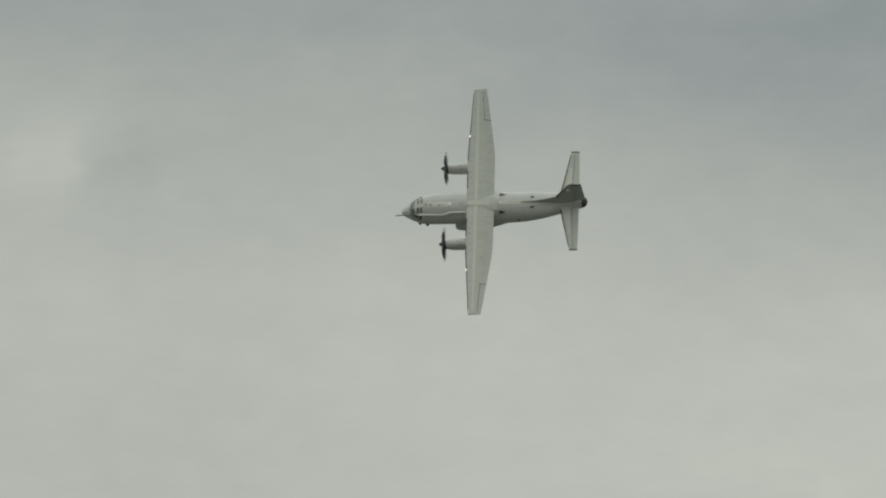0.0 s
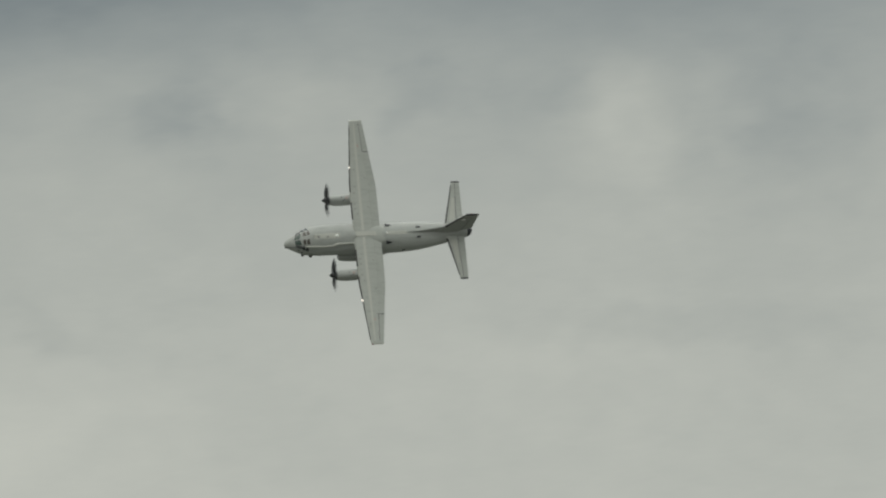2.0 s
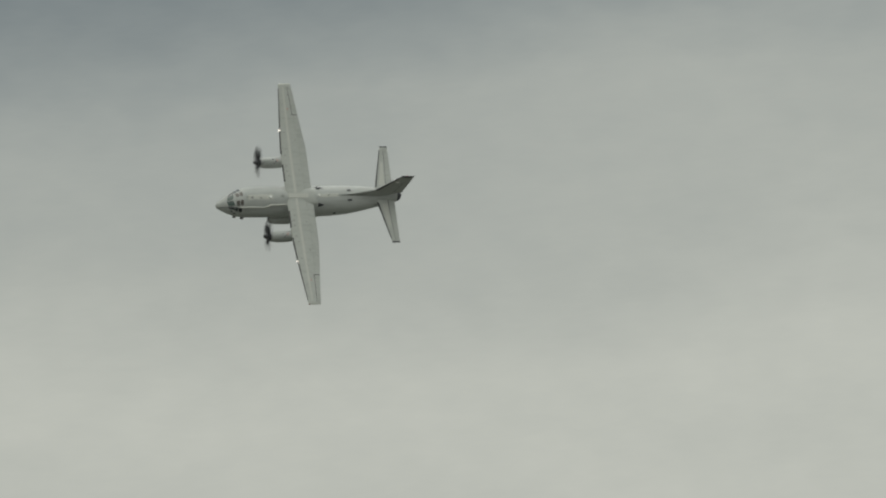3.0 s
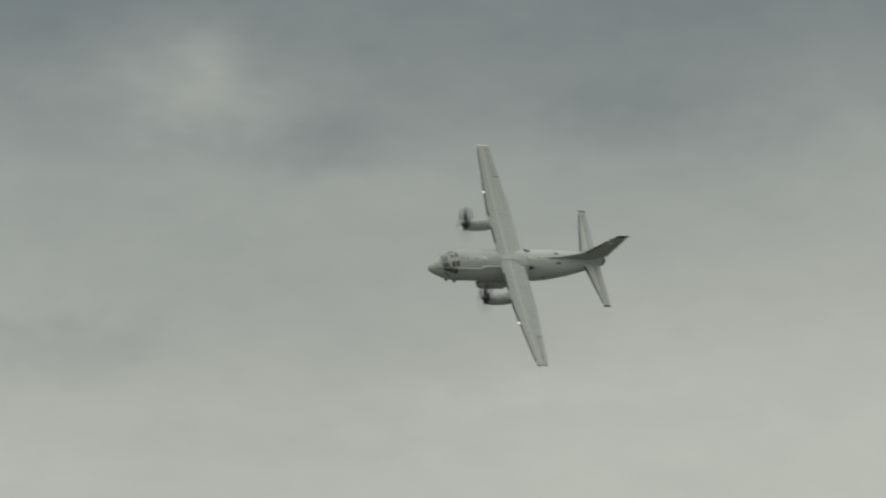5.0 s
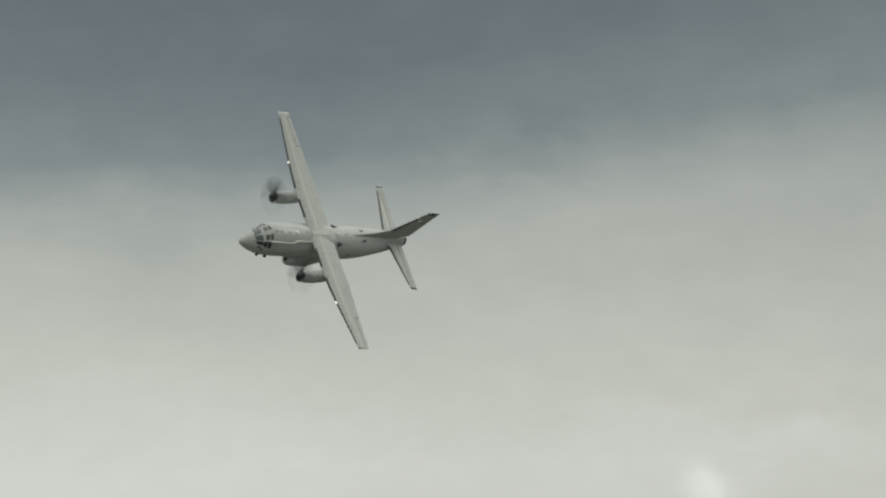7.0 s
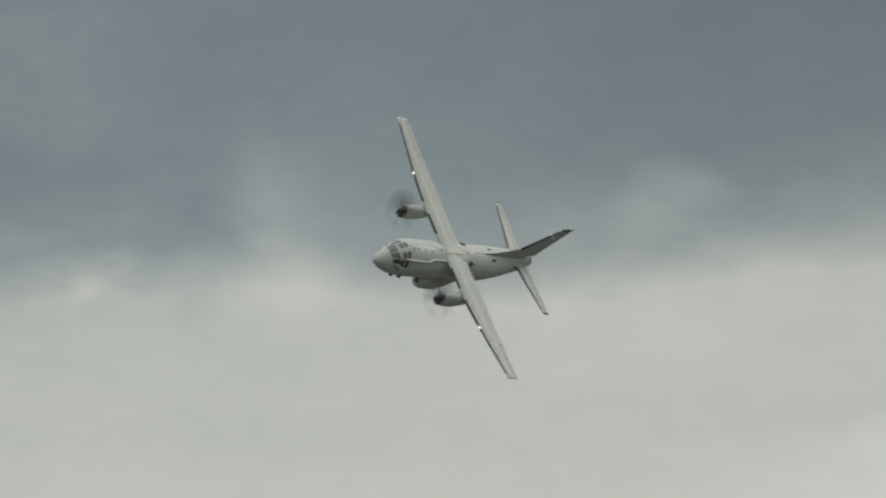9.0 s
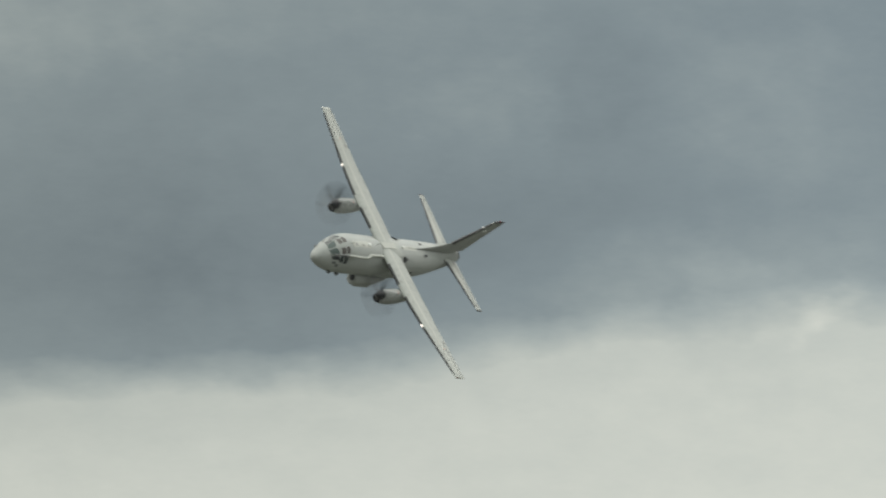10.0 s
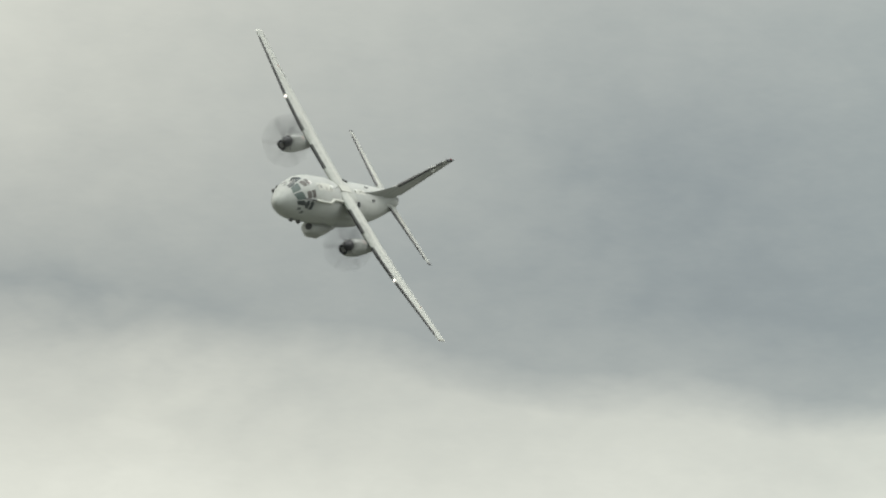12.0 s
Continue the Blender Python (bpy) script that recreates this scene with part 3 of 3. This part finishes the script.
def build_wing():
    # the tip is rounded off by a short last stretch
    def lift_side(s):
        def along(x, span, z, y):
            return Vector((x, s * span, z + y))
        return Surface(WING_ROWS, 0.018, along, 1.0, -2.0)

    for s in (1, -1):
        face = lift_side(s)
        wing = face.piece("wing", 0.0, 14.2, 0.0, 0.72, PAINT_WING, aircraft, "grey straight wing with a pale spar line", n=14)
        # flaps and aileron behind the rear spar
        face.piece("inner_flap", 1.75, 4.3, 0.724, 1.0, PAINT_FLAP, wing, n=4)
        face.piece("middle_flap", 4.31, 6.29, 0.724, 1.0, PAINT_FLAP, wing, n=4)
        face.piece("outer_flap", 6.3, 10.36, 0.724, 1.0, PAINT_FLAP, wing, n=4)
        face.piece("aileron", 10.44, 13.85, 0.724, 1.0, PAINT_FLAP, wing, n=4)
        face.piece("wing_tip_trailing_edge", 13.9, 14.2, 0.728, 1.0, PAINT_WING, wing, n=4)
        face.piece("root_trailing_edge", 0.0, 1.72, 0.728, 1.0, PAINT_WING, wing, n=4)
        face.strip("aileron_gap", 10.36, 13.9, 0.672, 0.704, 1, GAP, wing, "dark hinge gap", lift=0.004)
        face.strip("aileron_end_gap", 10.34, 10.45, 0.704, 0.99, 1, GAP, wing, "dark gap at the inner end of the aileron", lift=0.004)
        face.strip("flap_seam", 1.75, 10.34, 0.715, 0.724, 1, SEAM, wing, lift=0.003)
        face.strip("flap_end_seam", 1.7, 1.76, 0.72, 0.99, 1, SEAM, wing, lift=0.003)
        face.strip("flap_end_seam", 6.27, 6.32, 0.724, 0.99, 1, SEAM, wing, lift=0.003)
        for y in (2.9, 4.0, 5.6, 7.4, 9.2):
            face.strip("skin_seam", y, y + 0.03, 0.1, 0.7, 1, SEAM, wing, lift=0.003)
        face.strip("warning_mark", 11.0, 11.22, 0.44, 0.52, 1, MARK, wing, "faded red warning mark", lift=0.01)
        for y in (3.1, 3.75, 5.15):
            face.strip("stain_patch", y, y + 0.22, 0.1, 0.19, 1, SEAM, wing, "darker scuffed patch", lift=0.008)
        face.strip("spar_line", 0.4, 13.9, 0.30, 0.40, 1, PALE, wing, "pale painted walkway line")
        # rubber boots on the leading edge, in lengths with gaps
        for a, b in ((1.9, 4.1), (5.4, 8.28), (8.72, 11.2), (11.26, 13.75)):
            face.piece("deicing_boot", a, b, 0.0, 0.04, BOOT, wing, "black rubber de-icing boot", lift=0.02, n=6)
        # rounded tip
        bm = bmesh.new()
        rings = []
        us = [0.0, 0.03, 0.1, 0.2, 0.35, 0.5, 0.65, 0.8, 0.92, 1.0]
        for d, f in ((0.0, 1.0), (0.08, 0.9), (0.14, 0.6), (0.165, 0.25)):
            ring = []
            for side, seq in ((1, us), (-1, us[::-1])):
                for u in seq:
                    p = face.at(14.2, u, side)
                    mid = face.at(14.2, u, 0)
                    p = mid + (p - mid) * f
                    p.x = p.x if d == 0 else p.x * (1 - 0.12 * (1 - f)) - 0.02 * (1 - f)
                    p.y += s * d
                    ring.append(p)
            rings.append(ring)
        skin(bm, rings)
        part("wing_tip", bm, PALE, wing, "pale rounded tip cap")
        lamp_p = face.at(8.5, 0.0, 0)
        dome("landing_light", lamp_p + Vector((-0.02, 0, 0.02)), (0.09, 0.09, 0.09), LAMP, wing, "lit landing light in the leading edge")
        nav = face.at(14.2, 0.12, 0)
        dome("navigation_light", nav + Vector((0, s * 0.1, 0)), (0.14, 0.09, 0.06), BEACON if s > 0 else WHITE, wing)
        # small caps and hinge fairings on the face
        for i, y in enumerate((2.6, 3.4, 6.0, 7.1, 8.2, 10.4, 11.7, 12.9)):
            p = face.at(y, 0.62 if i % 2 else 0.2, 1)
            dome("fuel_cap", p, (0.09, 0.09, 0.015), GROOVE, wing, n=8)
    # fairing over the joint of wing and fuselage
    bm = bmesh.new()
    rings = []
    for k in range(15):
        x = 2.3 - k * (5.9 / 14)
        f = math.sin(math.pi * (k + 0.35) / 14.7) ** 0.55
        half, top = 0.35 + 0.95 * f, -0.1 + 0.38 * f
        rings.append([(x, half * math.cos(a), -0.35 + (top + 0.35) * max(0.0, math.sin(a)) ** 0.7) for a in [math.pi * j / 14 for j in range(15)]] + [(x, -half * 0.6, -0.6), (x, half * 0.6, -0.6)])
    skin(bm, rings)
    box = part("wing_root_fairing", bm, PAINT_WING, aircraft, "grey fairing over the wing joint")
    bm = bmesh.new()
    skin(bm, [[(x, y, z) for y, z in ((-0.3, t), (0.3, t), (0.3, t - 0.06), (-0.3, t - 0.06))] for x, t in ((1.1, 0.3), (0.7, 0.33), (-0.4, 0.33), (-1.4, 0.29))])
    part("centre_panel", bm, PALE, box, "pale panel on the centre line")


def build_engine(s):
    y = s * 4.8
    table = [(3.72, -0.92, 0.42, 0.52), (3.66, -0.94, 0.5, 0.63), (3.4, -0.98, 0.57, 0.75), (2.8, -1.0, 0.62, 0.82), (1.8, -0.92, 0.64, 0.84), (0.8, -0.72, 0.61, 0.7),
             (-0.3, -0.5, 0.48, 0.46), (-1.2, -0.38, 0.28, 0.28), (-1.7, -0.32, 0.06, 0.06)]
    nacelle = loft_x("engine_nacelle", table, (0, y, 0), PAINT, aircraft, "grey engine nacelle under the wing")
    bm = bmesh.new()
    rings = [[(3.8 + d, y + w * math.cos(k * math.tau / 20), -1.36 + h * math.sin(k * math.tau / 20)) for k in range(20)] for d, w, h in ((-0.6, 0.42, 0.3), (-0.25, 0.43, 0.31), (0.05, 0.41, 0.29), (0.12, 0.36, 0.24), (0.08, 0.3, 0.19), (-0.2, 0.27, 0.16))]
    skin(bm, rings)
    part("chin_intake", bm, DARK, nacelle, "dark chin air intake")
    tube("exhaust", [(0.7, y, -1.1), (0.2, y, -1.12), (-0.1, y, -1.12)], [0.2, 0.2, 0.19], DARK, nacelle, "dark exhaust stub", n=12)
    for x, dy in ((1.9, 0.18), (2.3, -0.1), (2.1, 0.32)):
        c, w, h = hermite(table, x)
        dome("nacelle_vent", (x, y + dy, c + h * math.sqrt(1 - (dy / w) ** 2)), (0.12, 0.05, 0.03), DARK, nacelle, n=8)
    c, w, h = hermite(table, 1.62)
    bm = bmesh.new()
    skin(bm, [[(x, y + dy, -0.02 + c + h * math.sqrt(1 - (dy / w) ** 2) + dz) for dy, dz in ((-0.16, 0), (-0.16, 0.03), (0.16, 0.03), (0.16, 0))] for x in (1.82, 1.45)])
    part("warning_panel", bm, MARK, nacelle, "faded reddish warning panel")
    # propeller: the spinner carries six blades and turns about x
    table = [(0.62, 0, 0.03, 0.03), (0.56, 0, 0.1, 0.1), (0.38, 0, 0.24, 0.24), (0.1, 0, 0.36, 0.36), (-0.2, 0, 0.42, 0.42), (-0.3, 0, 0.42, 0.42)]
    propeller = loft_x("propeller", table, (0, 0, 0), DARK, aircraft, "dark six-bladed propeller, spinning", step=0.06)
    propeller.location = (4.02, y, -0.77)
    blade_mesh = None
    blades = []
    for k in range(6):
        if blade_mesh is None:
            bm = bmesh.new()
            rings = []
            for i in range(13):
                f = i / 12
                r = 0.3 + f * 1.77
                chord = 0.16 + 0.3 * math.sin(math.pi * (0.1 + 0.84 * f ** 1.05)) if i < 12 else 0.14
                twist = radians(62 - 36 * f)
                sweep = 0.10 * math.sin(math.pi * f) - 0.16 * f * f
                ring = []
                for j in range(10):
                    a = j / 10 * math.tau
                    u, w = math.cos(a) * chord / 2 + sweep, math.sin(a) * (0.06 - 0.045 * f)
                    ring.append((u * math.sin(twist) - w * math.cos(twist), -u * math.cos(twist) - w * math.sin(twist), r))
                rings.append(ring)
            skin(bm, rings)
            blade = part("blade", bm, BLADE, propeller)
            blade_mesh = blade.data
        else:
            blade = new("blade", blade_mesh)
            blade.parent = propeller
        blades.append(blade)
    return propeller, blades


TAIL_ROWS = [(0.0, -9.75, -12.2, 0.12, 0.11), (0.7, -9.88, -12.2, 0.13, 0.11), (6.1, -11.15, -12.15, 0.22, 0.1)]
FIN_ROWS = [(-0.2, -8.6, -13.0, 0, 0.135), (1.2, -9.32, -13.05, 0, 0.135), (5.6, -11.5, -13.17, 0, 0.12)]


def build_tail():
    for s in (1, -1):
        face = Surface(TAIL_ROWS, 0.0, lambda x, span, z, y, s=s: Vector((x, s * span, z + y)), 3.0)
        plane = face.piece("tailplane", 0.0, 6.1, 0.0, (0.67, 0.46), PAINT_WING, aircraft, "grey tailplane", n=10)
        face.piece("elevator", 0.75, 5.6, (0.665, 0.5), 1.0, PAINT_FLAP, plane, n=4)
        face.strip("elevator_gap", 0.75, 5.95, (0.615, 0.43), (0.648, 0.475), 1, GAP, plane, "dark hinge gap", lift=0.004)
        face.piece("elevator_horn", 5.63, 6.1, (0.5, 0.48), 1.0, PAINT_FLAP, plane, n=4)
        face.strip("walkway_patch", 1.2, 4.2, 0.22, (0.56, 0.42), 1, PALE, plane, "paler rectangular panel")
        face.piece("deicing_boot", 1.0, 5.75, 0.0, 0.085, BOOT, plane, "black rubber de-icing boot", lift=0.02, n=6)
        bm = bmesh.new()
        us = [0.0, 0.05, 0.2, 0.4, 0.6, 0.8, 1.0]
        rings = [[face.at(6.1, u, 0) + (face.at(6.1, u, k) - face.at(6.1, u, 0)) * f + Vector((0, s * d, 0)) for k, seq in ((1, us), (-1, us[::-1])) for u in seq] for d, f in ((0, 1.3), (0.1, 1.1), (0.16, 0.4))]
        skin(bm, rings)
        part("tailplane_tip", bm, DARK, plane, "dark tip cap")
    face = Surface(FIN_ROWS, 0.0, lambda x, span, z, y: Vector((x, y, span)))
    fin = face.piece("fin", -0.2, 5.6, 0.0, 0.66, FIN_SHADED, aircraft, "tall grey swept fin", n=10)
    face.piece("rudder", 0.75, 5.3, 0.672, 1.0, FIN_SHADED, fin, n=4)
    face.piece("fin_tip_rear", 5.33, 5.6, 0.672, 1.0, FIN_SHADED, fin, n=4)
    face.piece("deicing_boot", 1.7, 5.3, 0.0, 0.05, BOOT, fin, "black rubber de-icing boot", lift=0.02, n=6)
    for side in (1, -1):
        face.strip("rudder_gap", 0.75, 5.3, 0.65, 0.672, side, GAP, fin, "dark hinge gap", lift=0.004)
    for side in (1, -1):
        face.strip("emblem_bar", 4.22, 4.44, 0.17, 0.34, side, WHITE, fin, "plain white rectangular emblem", lift=0.07)
    dome("fin_light", face.at(4.62, 0.0, 0) + Vector((0.0, 0, 0)), (0.1, 0.08, 0.1), WHITE, fin, "small white light on the leading edge")
    bm = bmesh.new()
    us = [0.0, 0.05, 0.2, 0.4, 0.6, 0.8, 1.0]
    rings = [[face.at(5.6, u, 0) + (face.at(5.6, u, k) - face.at(5.6, u, 0)) * f + Vector((0, 0, d * (0.25 + 0.75 * u))) for k, seq in ((1, us), (-1, us[::-1])) for u in seq] for d, f in ((0, 1.25), (0.18, 1.1), (0.27, 0.4))]
    skin(bm, rings)
    part("fin_cap", bm, DARK, fin, "dark fin cap")
    dome("beacon", (-12.2, 0, 5.84), (0.1, 0.07, 0.08), BEACON, fin, "red anti-collision beacon")
    # long dorsal fillet
    bm = bmesh.new()
    rings = []
    for k in range(15):
        f = k / 14
        x = -4.0 - f * 5.5
        top = 0.24 - 0.02 * f + 1.55 * f ** 2.2
        base = -0.25 - 0.15 * f
        w = 0.03 + 0.15 * f
        rings.append([(x, w * 1.15, base), (x, w, base + (top - base) * 0.45), (x, w * 0.5, base + (top - base) * 0.85), (x, 0.0, top), (x, -w * 0.5, base + (top - base) * 0.85), (x, -w, base + (top - base) * 0.45), (x, -w * 1.15, base)])
    skin(bm, rings)
    part("dorsal_fillet", bm, FIN_SHADED, fin, "long dorsal fillet")
    # block that carries the tailplane
    loft_x("tailplane_fairing", [(-9.2, 0.0, 0.1, 0.1), (-10, 0.0, 0.62, 0.3), (-11.5, 0.02, 0.66, 0.32), (-12.6, 0.02, 0.42, 0.26), (-13.0, 0.02, 0.1, 0.1)], (0, 0, 0), PAINT, fin)


build_fuselage()
build_sponsons()
build_wing()
propellers = [build_engine(1), build_engine(-1)]
build_tail()


# ---- what moves ----
def motions():
    walk(aircraft, [
        (0, pose(0.01, 2080.72, 183.72, -74.89, 0.51, 172.23)),
        (0.5, pose(-62.31, 2088.14, 181.72, -76.22, 2.41, 178.03)),
        (1, pose(-125.65, 2093.45, 179.04, -76.39, 3.69, -176.06)),
        (1.5, pose(-189.29, 2095.40, 175.40, -75.98, 3.71, -169.77)),
        (2, pose(-252.26, 2090.53, 170.77, -74.77, 3.09, -163.30)),
        (2.5, pose(-314.13, 2081.27, 166.17, -73.09, 2.63, -158.00)),
        (3, pose(-373.48, 2062.14, 161.52, -71.43, 2.20, -152.30)),
        (3.5, pose(-429.80, 2034.90, 156.85, -69.97, 2.00, -146.37)),
        (4, pose(-483.16, 2002.70, 152.13, -68.72, 1.98, -140.58)),
        (4.5, pose(-534.02, 1968.50, 147.57, -67.61, 2.02, -135.32)),
        (5, pose(-579.70, 1923.74, 142.62, -65.71, 1.57, -130.65)),
        (5.5, pose(-623.54, 1881.38, 138.34, -64.75, 1.01, -125.74)),
        (6, pose(-662.54, 1831.96, 134.44, -64.68, 0.42, -120.93)),
        (6.5, pose(-696.54, 1776.82, 131.12, -64.81, -0.08, -116.30)),
        (7, pose(-728.08, 1723.39, 128.63, -64.77, 0.15, -112.53)),
        (7.5, pose(-753.98, 1664.28, 126.17, -64.68, 0.53, -108.56)),
        (8, pose(-775.11, 1602.57, 123.88, -64.47, 0.92, -104.53)),
        (8.5, pose(-792.62, 1541.16, 121.81, -64.13, 1.23, -100.55)),
        (9, pose(-801.52, 1471.09, 119.15, -63.06, 0.08, -96.51)),
        (9.5, pose(-813.14, 1413.52, 117.55, -62.04, 0.23, -92.46)),
        (10, pose(-820.22, 1354.91, 115.99, -61.06, 0.52, -88.33)),
        (10.5, pose(-819.38, 1290.31, 113.92, -60.51, 0.80, -83.70)),
        (11, pose(-813.51, 1224.93, 111.63, -59.92, 1.04, -79.29)),
        (11.5, pose(-805.85, 1163.47, 109.44, -59.37, 1.14, -75.66)),
        (12, pose(-792.56, 1100.13, 106.76, -58.87, 1.00, -72.50)),
    ])
    # both propellers spin fast: the hub turns, and the blades turn as much again about it
    for propeller, blades in propellers:
        at = propeller.location.copy()
        walk(propeller, [(k / FPS, Matrix.Translation(at) @ Matrix.Rotation(radians(86.0 * k), 4, "X")) for k in range(12 * FPS + 1)])
        for j, blade in enumerate(blades):
            walk(blade, [(k / FPS, Matrix.Rotation(radians(86.0 * k + 60.0 * j), 4, "X")) for k in range(12 * FPS + 1)])


motions()
